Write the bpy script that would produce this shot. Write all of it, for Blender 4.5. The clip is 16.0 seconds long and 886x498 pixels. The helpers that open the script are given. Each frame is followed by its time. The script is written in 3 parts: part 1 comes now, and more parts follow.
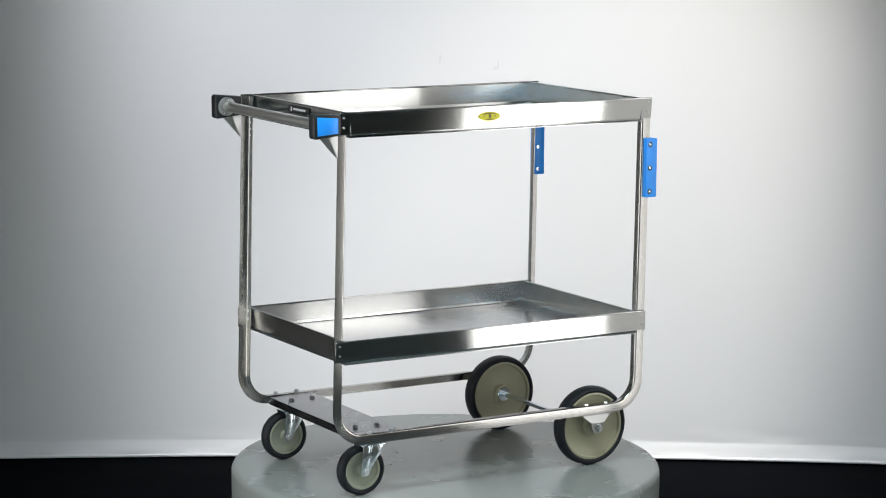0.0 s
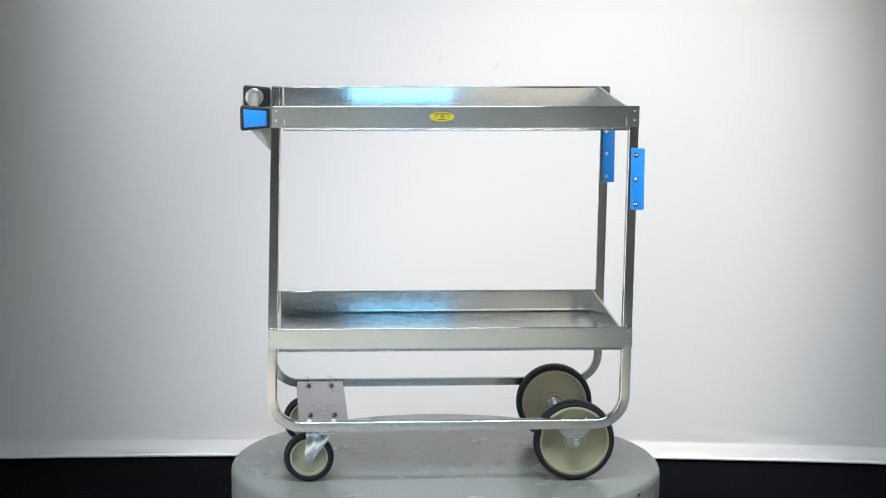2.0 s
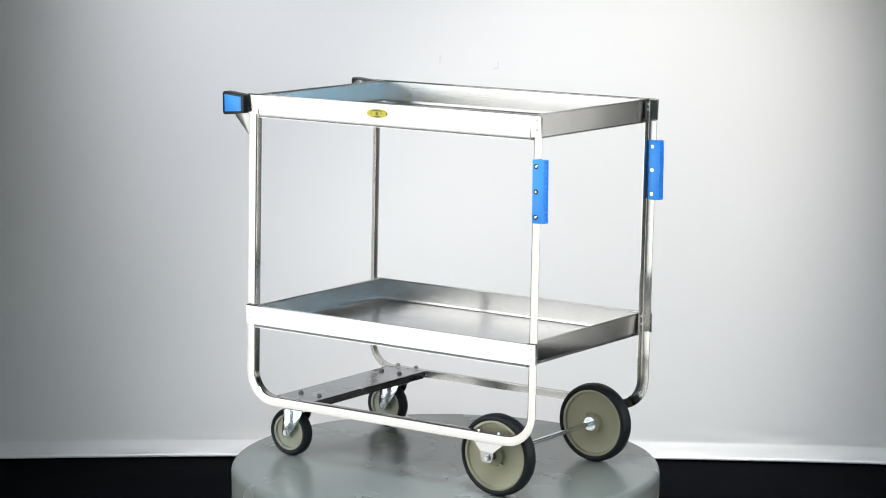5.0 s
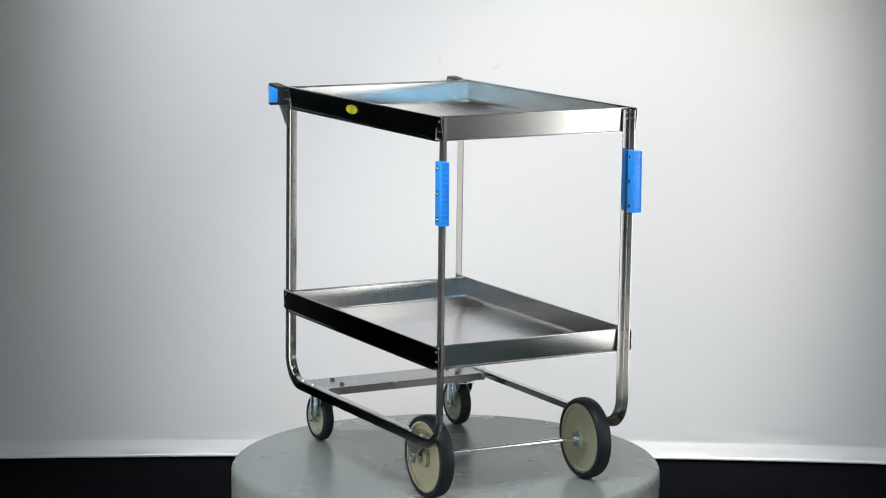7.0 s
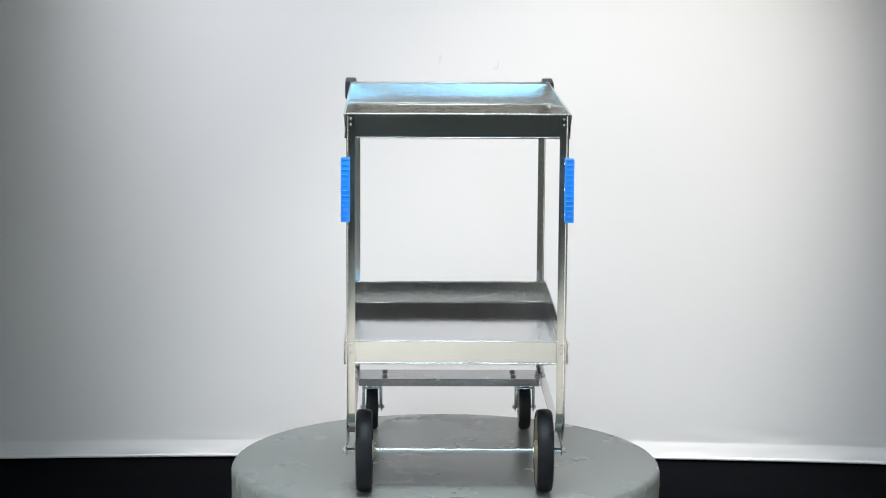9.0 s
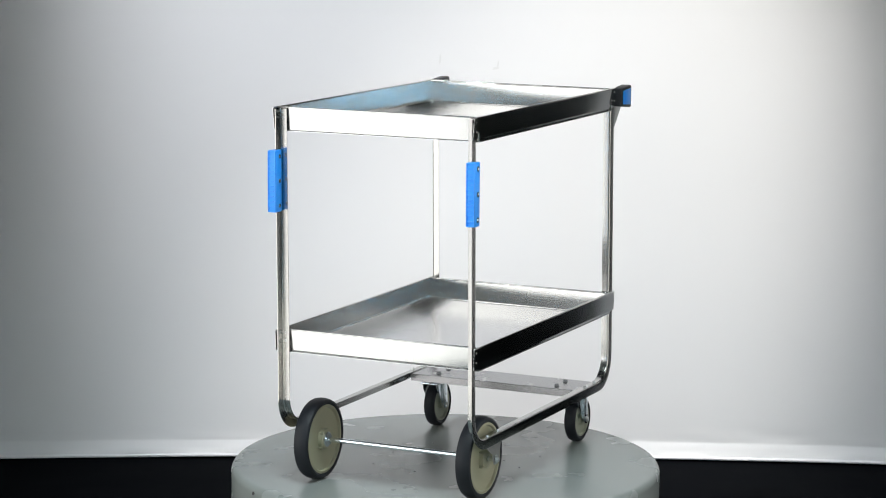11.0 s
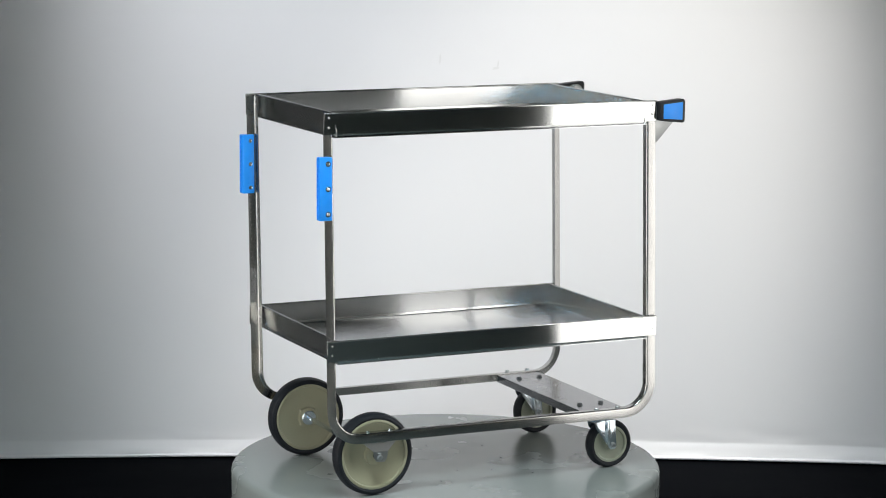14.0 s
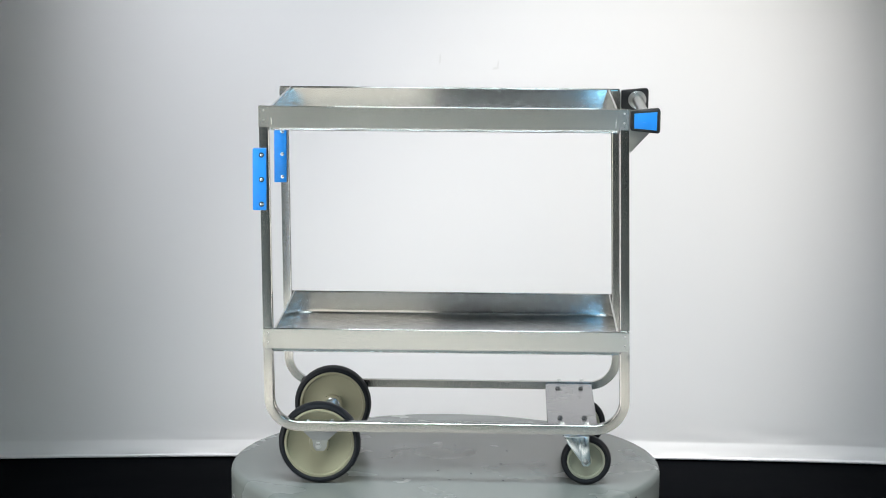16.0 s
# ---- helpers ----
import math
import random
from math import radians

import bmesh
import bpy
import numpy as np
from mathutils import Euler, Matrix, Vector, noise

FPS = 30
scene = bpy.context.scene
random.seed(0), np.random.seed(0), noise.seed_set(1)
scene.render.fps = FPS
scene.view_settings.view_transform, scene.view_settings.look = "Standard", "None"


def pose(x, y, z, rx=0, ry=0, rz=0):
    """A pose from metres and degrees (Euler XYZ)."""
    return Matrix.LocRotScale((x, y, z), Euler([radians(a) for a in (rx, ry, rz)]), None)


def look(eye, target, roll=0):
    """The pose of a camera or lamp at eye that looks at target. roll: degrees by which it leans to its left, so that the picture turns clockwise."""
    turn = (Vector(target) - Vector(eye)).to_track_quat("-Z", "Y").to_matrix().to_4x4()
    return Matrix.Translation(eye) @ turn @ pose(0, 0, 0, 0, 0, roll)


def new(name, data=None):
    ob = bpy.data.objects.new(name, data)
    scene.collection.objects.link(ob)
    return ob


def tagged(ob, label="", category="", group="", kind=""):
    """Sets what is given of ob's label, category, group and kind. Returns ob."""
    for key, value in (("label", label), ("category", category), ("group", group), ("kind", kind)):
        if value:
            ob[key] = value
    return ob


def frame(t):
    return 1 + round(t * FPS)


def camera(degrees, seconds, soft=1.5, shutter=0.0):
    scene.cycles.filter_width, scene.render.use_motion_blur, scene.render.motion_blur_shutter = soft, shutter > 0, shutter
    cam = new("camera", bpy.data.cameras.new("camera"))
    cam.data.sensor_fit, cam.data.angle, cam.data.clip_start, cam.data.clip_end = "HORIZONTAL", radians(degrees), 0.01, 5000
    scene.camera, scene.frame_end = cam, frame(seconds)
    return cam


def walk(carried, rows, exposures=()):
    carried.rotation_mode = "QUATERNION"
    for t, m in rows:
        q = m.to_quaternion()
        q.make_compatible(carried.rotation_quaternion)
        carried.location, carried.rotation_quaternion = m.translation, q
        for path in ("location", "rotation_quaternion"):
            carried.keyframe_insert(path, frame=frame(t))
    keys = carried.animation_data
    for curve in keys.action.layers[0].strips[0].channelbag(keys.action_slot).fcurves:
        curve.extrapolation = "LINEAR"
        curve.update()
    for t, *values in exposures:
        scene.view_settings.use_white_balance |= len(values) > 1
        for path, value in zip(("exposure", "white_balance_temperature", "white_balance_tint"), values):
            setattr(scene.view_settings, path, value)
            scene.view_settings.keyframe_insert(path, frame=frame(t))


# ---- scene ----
# The camera stands still on a tripod, looking slightly down.
cam = camera(20.79, 16.0, soft=1.0)
EYE = (0.0, -6.05, 1.5086)
AIM = (-0.001627 * 6.0, -6.05 + 6.0 * math.cos(radians(8.9993)), 1.5086 - 6.0 * math.sin(radians(8.9993)))
walk(cam, [(0.0, look(EYE, AIM, 0.3575)), (16.0, look(EYE, AIM, 0.3575))], [(0.0, -0.13), (2.0, -0.05), (3.5, -0.02), (4.2, -0.02), (7.5, -0.13), (9.2, -0.07), (11.5, -0.05), (13.0, -0.05), (14.0, -0.13), (16.0, -0.05)])

# ---- world and studio lights ----
world = bpy.data.worlds.new("studio_dark")
world.use_nodes = True
world.node_tree.nodes["Background"].inputs[0].default_value = (0.6, 0.75, 1.0, 1)
world.node_tree.nodes["Background"].inputs[1].default_value = 0.02
scene.world = world


def area(name, eye, target, width, height, watts, color, spread):
    lamp = bpy.data.lights.new(name, "AREA")
    lamp.shape, lamp.size, lamp.size_y, lamp.energy, lamp.color = "RECTANGLE", width, height, watts, color
    lamp.spread = radians(spread)
    ob = new(name, lamp)
    ob.matrix_world = look(eye, target)
    return ob


def polar(azimuth, distance, z):
    """A place round the turntable; azimuth 0 is towards the camera, positive to its right."""
    a = radians(azimuth)
    return (distance * math.sin(a), -distance * math.cos(a), z)


area("softbox_left", (-1.42, -0.76, 0.72), (0, 0, 0.6), 1.6, 2.0, 10.5, (1.0, 0.985, 0.95), 105)
def right_softbox():
    """A tall light bank beside the table: two bright tubes with dimmer diffuser between and behind them."""
    for name, a, b, glow in (("softbox_right_front", -0.81, -0.41, 1.6), ("softbox_right_gap", -0.40, -0.23, 0.28), ("softbox_right_middle", -0.22, -0.05, 0.75), ("softbox_right_rear", -0.04, 0.13, 0.65)):
        y = (a + b) / 2
        x = 1.15 + 0.184 * (y + 0.37)
        area(name, (x, y, 0.87), (x - 1.0, y + 0.184, 0.81), (b - a) * 1.017, 1.7, glow * math.pi * (b - a) * 1.7, (1.0, 0.985, 0.95), 105)


right_softbox()
area("softbox_top", (0.0, -1.6, 2.9), (0, -0.6, 0), 1.5, 0.8, 17, (0.84, 0.975, 1.0), 70)
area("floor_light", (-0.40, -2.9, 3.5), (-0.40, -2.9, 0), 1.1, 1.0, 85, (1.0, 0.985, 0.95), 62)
# two unseen blue lamps, added for the blue reflections in the steel
area("monitor_light", polar(6.2, 6.6, 1.48), (0, 0, 0.9), 0.56, 0.55, 2.7, (0.25, 0.65, 1.0), 90)
area("blue_light_low", polar(-31.5, 3.2, 0.30), (0, 0, 0.45), 0.13, 1.1, 0.35, (0.25, 0.6, 1.0), 90)


def spot(name, eye, target, degrees, blend, watts, color, squeeze):
    lamp = bpy.data.lights.new(name, "SPOT")
    lamp.spot_size, lamp.spot_blend, lamp.energy, lamp.color, lamp.shadow_soft_size = radians(degrees), blend, watts, color, 0.08
    ob = new(name, lamp)
    ob.matrix_world = look(eye, target) @ Matrix.Diagonal((squeeze, 1, 1, 1))
    return ob


spot("backdrop_spot_right", (2.70, -0.06, 2.98), (0.388, 1.27, 0.22), 40.4, 0.902, 660, (1.0, 0.97, 0.895), 0.467)
spot("backdrop_spot_left", (-2.07, -0.10, 3.60), (0.105, 1.27, 0.32), 46.6, 1.0, 665, (0.92, 0.955, 1.0), 0.69)
spot("wall_wash_right", (2.2, -5.2, 3.2), (2.2, -7.5, 1.3), 110, 1.0, 900, (1.0, 0.95, 0.85), 1.0)
spot("wall_wash_left", (-1.25, -5.3, 3.2), (-1.2, -7.5, 1.1), 100, 1.0, 900, (1.0, 0.94, 0.81), 1.0)


# ---- materials ----
def material(name):
    m = bpy.data.materials.new(name)
    m.use_nodes = True
    return m, m.node_tree.nodes, m.node_tree.links, m.node_tree.nodes["Principled BSDF"]


def surface(name, color, rough=0.5, metal=0.0, scale=30.0, vary=0.06, bump=0.1, fine=300.0, coat=0.0, stretch=(1, 1, 1), worn=0.2):
    """A painted, moulded or plated surface: broad stains and fine grain over the colour, the gloss and the relief."""
    m, nodes, links, bsdf = material(name)
    coords, mapping = nodes.new("ShaderNodeTexCoord"), nodes.new("ShaderNodeMapping")
    mapping.inputs["Scale"].default_value = stretch
    links.new(coords.outputs["Object"], mapping.inputs[0])
    broad, grain = nodes.new("ShaderNodeTexNoise"), nodes.new("ShaderNodeTexNoise")
    for tex, size, detail in ((broad, scale, 4), (grain, fine, 3)):
        tex.inputs["Scale"].default_value, tex.inputs["Detail"].default_value = size, detail
        links.new(mapping.outputs[0], tex.inputs["Vector"])
    mix = nodes.new("ShaderNodeMix")
    mix.data_type = "RGBA"
    mix.inputs["A"].default_value = (*[c * (1 - vary) for c in color], 1)
    mix.inputs["B"].default_value = (*[min(1, c * (1 + vary)) for c in color], 1)
    links.new(broad.outputs[0], mix.inputs["Factor"])
    links.new(mix.outputs["Result"], bsdf.inputs["Base Color"])
    spread = nodes.new("ShaderNodeMapRange")
    spread.inputs["To Min"].default_value, spread.inputs["To Max"].default_value = rough * (1 - worn), min(1, rough * (1 + worn))
    links.new(broad.outputs[0], spread.inputs["Value"])
    links.new(spread.outputs[0], bsdf.inputs["Roughness"])
    relief = nodes.new("ShaderNodeBump")
    relief.inputs["Strength"].default_value, relief.inputs["Distance"].default_value = bump, 0.001
    links.new(grain.outputs[0], relief.inputs["Height"])
    links.new(relief.outputs[0], bsdf.inputs["Normal"])
    bsdf.inputs["Metallic"].default_value, bsdf.inputs["Coat Weight"].default_value = metal, coat
    bsdf.inputs["Coat Roughness"].default_value = 0.08
    return m


def brushed(name, color, rough, aniso, grainy=0.02, bend=0.25, buckle=0.0016):
    """Brushed stainless steel: the grain runs along u of the mesh's own map, so that the gloss spreads across it."""
    m, nodes, links, bsdf = material(name)
    uv, mapping = nodes.new("ShaderNodeUVMap"), nodes.new("ShaderNodeMapping")
    mapping.inputs["Scale"].default_value = (4, 500, 1)
    links.new(uv.outputs[0], mapping.inputs[0])
    grain, coords, broad = nodes.new("ShaderNodeTexNoise"), nodes.new("ShaderNodeTexCoord"), nodes.new("ShaderNodeTexNoise")
    grain.inputs["Scale"].default_value, grain.inputs["Detail"].default_value = 1.0, 3
    broad.inputs["Scale"].default_value, broad.inputs["Detail"].default_value = 9.0, 4
    links.new(mapping.outputs[0], grain.inputs["Vector"])
    links.new(coords.outputs["Object"], broad.inputs["Vector"])
    mix = nodes.new("ShaderNodeMix")
    mix.data_type = "RGBA"
    mix.inputs["A"].default_value = (*[c * 0.9 for c in color], 1)
    mix.inputs["B"].default_value = (*[min(1, c * 1.08) for c in color], 1)
    links.new(grain.outputs[0], mix.inputs["Factor"])
    links.new(mix.outputs["Result"], bsdf.inputs["Base Color"])
    spread = nodes.new("ShaderNodeMapRange")
    spread.inputs["From Min"].default_value, spread.inputs["From Max"].default_value = 0.3, 0.7
    spread.inputs["To Min"].default_value, spread.inputs["To Max"].default_value = rough * 0.95, rough * 1.06
    links.new(broad.outputs[0], spread.inputs["Value"])
    links.new(spread.outputs[0], bsdf.inputs["Roughness"])
    relief = nodes.new("ShaderNodeBump")
    relief.inputs["Strength"].default_value, relief.inputs["Distance"].default_value = grainy, 0.0001
    links.new(grain.outputs[0], relief.inputs["Height"])
    # sheet metal is never quite flat: slow, shallow waves bend the reflections
    slow, waves = nodes.new("ShaderNodeTexNoise"), nodes.new("ShaderNodeBump")
    slow.inputs["Scale"].default_value, slow.inputs["Detail"].default_value = 6.0, 1
    waves.inputs["Strength"].default_value, waves.inputs["Distance"].default_value = 1.0, buckle
    along = nodes.new("ShaderNodeMapping")
    along.inputs["Scale"].default_value = (1, 1, 0.12)
    links.new(coords.outputs["Object"], along.inputs[0])
    links.new(along.outputs[0], slow.inputs["Vector"])
    links.new(slow.outputs[0], waves.inputs["Height"])
    links.new(relief.outputs[0], waves.inputs["Normal"])
    links.new(waves.outputs[0], bsdf.inputs["Normal"])
    tangent = nodes.new("ShaderNodeTangent")
    tangent.direction_type = "UV_MAP"
    links.new(tangent.outputs[0], bsdf.inputs["Tangent"])
    bsdf.inputs["Metallic"].default_value = 1.0
    bsdf.inputs["Anisotropic"].default_value, bsdf.inputs["Anisotropic Rotation"].default_value = aniso, bend
    return m


STEEL = brushed("brushed_stainless_steel", (0.60, 0.605, 0.60), 0.145, 1.0, buckle=0.0003)
TUBE = brushed("polished_steel_tube", (0.48, 0.475, 0.465), 0.20, 0.9, buckle=0.0003)
PAN = brushed("steel_tray_floor", (0.54, 0.545, 0.56), 0.16, 1.0, 0.0, buckle=0.0003)
SATIN = surface("satin_steel", (0.62, 0.615, 0.60), 0.38, 1.0, 30, 0.04, 0.03, 500)
DULL = surface("dull_steel_plate", (0.31, 0.31, 0.32), 0.26, 1.0, 14, 0.06, 0.04, 400)
BRACKET = surface("bracket_steel", (0.40, 0.41, 0.41), 0.34, 1.0, 60, 0.06, 0.04, 400)
ZINC = surface("zinc_plating", (0.80, 0.86, 0.91), 0.19, 1.0, 60, 0.06, 0.05)
BOLT = surface("bolt_steel", (0.55, 0.57, 0.58), 0.3, 1.0, 200, 0.15, 0.05)
RUBBER = surface("black_rubber", (0.012, 0.014, 0.018), 0.5, 0.0, 40, 0.3, 0.25, 500)
BEIGE = surface("beige_nylon", (0.315, 0.305, 0.210), 0.42, 0.0, 25, 0.05, 0.08)
PALE = surface("grey_green_nylon", (0.32, 0.338, 0.265), 0.4, 0.0, 35, 0.06, 0.08)
BLUE = surface("blue_plastic", (0.016, 0.29, 0.92), 0.30, 0.0, 60, 0.08, 0.2, 900)
BLACK = surface("black_plastic", (0.008, 0.009, 0.012), 0.42, 0.0, 80, 0.2, 0.25, 900)
YELLOW = surface("yellow_sticker", (0.60, 0.52, 0.02), 0.4, 0.0, 60, 0.06, 0.02)
RUBBER.node_tree.nodes["Principled BSDF"].inputs["Specular IOR Level"].default_value = 0.22
HEAD = surface("dark_bolt_head", (0.16, 0.17, 0.18), 0.35, 1.0, 200, 0.15, 0.05)
INK = surface("dark_print", (0.03, 0.03, 0.02), 0.5, 0.0, 60, 0.1, 0.02)
WHITE = surface("white_print", (0.7, 0.7, 0.7), 0.5, 0.0, 60, 0.05, 0.02)
PAINT = surface("grey_turntable_paint", (0.222, 0.242, 0.235), 0.27, 0.0, 5, 0.03, 0.0, 160, coat=0.0, worn=0.10)
# near-black for paint chips and for the painted shade round the grip screws
CHIP_RECESS = surface("chip_and_recess_black", (0.02, 0.02, 0.02), 0.7, 0.0, 200, 0.3, 0.1)
PAPER = surface("white_backdrop_paper", (0.80, 0.80, 0.82), 0.75, 0.0, 1.3, 0.015, 0.03, 60)
CLOTH = surface("black_cloth", (0.0018, 0.0022, 0.0032), 0.95, 0.0, 6, 0.25, 0.3, 250)
CLOTH.node_tree.nodes["Principled BSDF"].inputs["Specular IOR Level"].default_value = 0.02
DARK = surface("dark_studio_floor", (0.088, 0.122, 0.130), 0.6, 0.0, 2.5, 0.08, 0.05, 60)
POOL = surface("painted_floor_pool", (0.42, 0.415, 0.385), 0.6, 0.0, 2.5, 0.08, 0.05, 60)
SOUTH = surface("light_grey_studio_wall", (0.55, 0.55, 0.54), 0.8, 0.0, 2, 0.06, 0.05, 50)
SCUFF = surface("grey_scuff", (0.735, 0.735, 0.745), 0.8, 0.0, 60, 0.06, 0.02)
EAST = surface("grey_studio_wall", (0.40, 0.40, 0.38), 0.8, 0.0, 2, 0.1, 0.05, 50)
WALL = surface("dark_studio_wall", (0.05, 0.07, 0.072), 0.8, 0.0, 2, 0.1, 0.05, 50)


# ---- mesh helpers ----
def lay_map(bm):
    """A map in metres, with u along the grain of the sheet: lengthwise on floors and sides, upright on the folded ends."""
    if bm.loops.layers.uv:
        return
    layer = bm.loops.layers.uv.new("UVMap")
    bm.normal_update()
    for f in bm.faces:
        n = [abs(c) for c in f.normal]
        for l in f.loops:
            x, y, z = l.vert.co
            l[layer].uv = (x, y) if n[2] >= max(n[:2]) else ((x, z) if n[1] >= n[0] else (z, y))


def part(name, bm, mat, parent=None, label="", smooth=40.0):
    """Links a bmesh as one mesh object under a thing or a part."""
    lay_map(bm)
    bm.normal_update()
    mesh = bpy.data.meshes.new(name)
    for f in bm.faces:
        f.smooth = smooth > 0
    for e in bm.edges:
        if len(e.link_faces) == 2 and e.calc_face_angle(0) > radians(smooth):
            e.smooth = False
    bm.to_mesh(mesh)
    bm.free()
    mesh.materials.append(mat)
    ob = new(name, mesh)
    if parent:
        ob.parent = parent
    return tagged(ob, label)


def again(ob, parent, m):
    """A like piece on the same mesh, elsewhere."""
    o = new(ob.name.split(".")[0], ob.data)
    o.parent, o.matrix_basis = parent, m
    return o


def box(x0, x1, y0, y1, z0, z1, bevel=0.0, segments=2, bm=None):
    bm = bm or bmesh.new()
    made = bmesh.ops.create_cube(bm, size=1.0, matrix=Matrix.Translation(((x0 + x1) / 2, (y0 + y1) / 2, (z0 + z1) / 2)) @ Matrix.Diagonal((abs(x1 - x0), abs(y1 - y0), abs(z1 - z0), 1)))
    if bevel:
        edges = {e for v in made["verts"] for e in v.link_edges}
        bmesh.ops.bevel(bm, geom=list(edges), offset=bevel, segments=segments, affect="EDGES", profile=0.5)
    return bm


def lathe(profile, m=None, steps=48, bm=None):
    """Turns a closed or open profile of (radius, along) round the z axis, then lays it by m."""
    bm, rings = bm or bmesh.new(), []
    m = m or Matrix()
    for r, h in profile:
        if r < 1e-6:
            rings.append([bm.verts.new(m @ Vector((0, 0, h)))])
        else:
            rings.append([bm.verts.new(m @ Vector((r * math.cos(2 * math.pi * i / steps), r * math.sin(2 * math.pi * i / steps), h))) for i in range(steps)])
    for a, b in zip(rings, rings[1:]):
        for i in range(steps):
            j = (i + 1) % steps
            if len(a) > 1 and len(b) > 1:
                bm.faces.new((a[i], a[j], b[j], b[i]))
            elif len(a) > 1:
                bm.faces.new((a[i], a[j], b[0]))
            elif len(b) > 1:
                bm.faces.new((a[0], b[j], b[i]))
    bmesh.ops.recalc_face_normals(bm, faces=bm.faces)
    return bm


def along_y(x, y, z):
    """Lays a lathe's axis along +y, with its start at the place."""
    return pose(x, y, z, -90, 0, 0)


def prism(outline, axis, a, b, bevel=0.0, bm=None):
    """A flat outline, given in the two other axes, thickened from a to b along the axis."""
    bm = bm or bmesh.new()

    def at(p, h):
        return {"x": (h, p[0], p[1]), "y": (p[0], h, p[1]), "z": (p[0], p[1], h)}[axis]
    low, high = [bm.verts.new(at(p, a)) for p in outline], [bm.verts.new(at(p, b)) for p in outline]
    bm.faces.new(low), bm.faces.new(high[::-1])
    for i in range(len(low)):
        j = (i + 1) % len(low)
        bm.faces.new((low[j], low[i], high[i], high[j]))
    bmesh.ops.recalc_face_normals(bm, faces=bm.faces)
    if bevel:
        edges = {e for v in low + high for e in v.link_edges}
        bmesh.ops.bevel(bm, geom=list(edges), offset=bevel, segments=2, affect="EDGES", profile=0.5)
    return bm


def rounded_path(corners, radii, steps=10):
    """A path in x and z through the corners, with arcs of the given radii."""
    path = [Vector(corners[0])]
    for k in range(1, len(corners) - 1):
        p, a, b = Vector(corners[k]), Vector(corners[k - 1]), Vector(corners[k + 1])
        u, v = (a - p).normalized(), (b - p).normalized()
        half = u.angle(v) / 2
        reach = radii[k - 1] / math.tan(half)
        centre = p + (u + v).normalized() * (radii[k - 1] / math.sin(half))
        s, e = p + u * reach - centre, p + v * reach - centre
        sweep = s.angle(e)
        for i in range(steps + 1):
            f = i / steps
            path.append(centre + (s * math.sin((1 - f) * sweep) + e * math.sin(f * sweep)) / math.sin(sweep))
    path.append(Vector(corners[-1]))
    return path


def angle_bar(path, y, s, half, reach, thick, edge, steps=5):
    """A rounded angle section along a path in x and z: one leg upright on the outer side s, the other turned inwards on the
    inner side of the path; the grain runs along it."""
    section = [(-half, half - thick), (-half, half)]
    for i in range(steps + 1):
        a = radians(90 - 90 * i / steps)
        section.append((half - edge + edge * math.cos(a), half - edge + edge * math.sin(a)))
    section += [(half, half - reach), (half - thick, half - reach)]
    inner = max(edge - thick, 0.0005)
    for i in range(steps + 1):
        a = radians(90 * i / steps)
        section.append((half - thick - inner + inner * math.cos(a), half - thick - inner + inner * math.sin(a)))
    bm, rings, runs, run = bmesh.new(), [], [], 0.0
    layer = bm.loops.layers.uv.new("UVMap")
    for i, p in enumerate(path):
        way = (path[min(i + 1, len(path) - 1)] - path[max(i - 1, 0)]).normalized()
        side = Vector((way.y, -way.x))
        run += (p - path[i - 1]).length if i else 0
        rings.append([bm.verts.new((p.x + side.x * a, y + s * b, p.y + side.y * a)) for a, b in section])
        runs.append(run)
    n = len(section)
    for i in range(len(rings) - 1):
        for j in range(n):
            k = (j + 1) % n
            f = bm.faces.new((rings[i][j], rings[i][k], rings[i + 1][k], rings[i + 1][j]))
            for l, uv in zip(f.loops, ((runs[i], j), (runs[i], j + 1), (runs[i + 1], j + 1), (runs[i + 1], j))):
                l[layer].uv = (uv[0], uv[1] * 0.006)
    for ring in (rings[0], rings[-1]):
        bm.faces.new(ring)
    bmesh.ops.recalc_face_normals(bm, faces=bm.faces)
    return bm


def hex_bolt(m, size=0.0065, height=0.0055, bm=None):
    """A hexagon head with a washer under it, its axis along z of m."""
    bm = lathe([(0, 0), (size * 1.25, 0), (size * 1.25, 0.0012), (size * 0.7, 0.0012)], m, 14, bm)
    return lathe([(size * 0.98, 0.0010), (size, 0.0018), (size, height - 0.0008), (size * 0.88, height), (0, height)], m, 6, bm)


def dome(m, size=0.004, height=0.002, bm=None):
    return lathe([(size, 0), (size * 0.85, height * 0.6), (size * 0.45, height * 0.95), (0, height)], m, 10, bm)


# ---- the studio ----
FLOOR_Z = -0.30


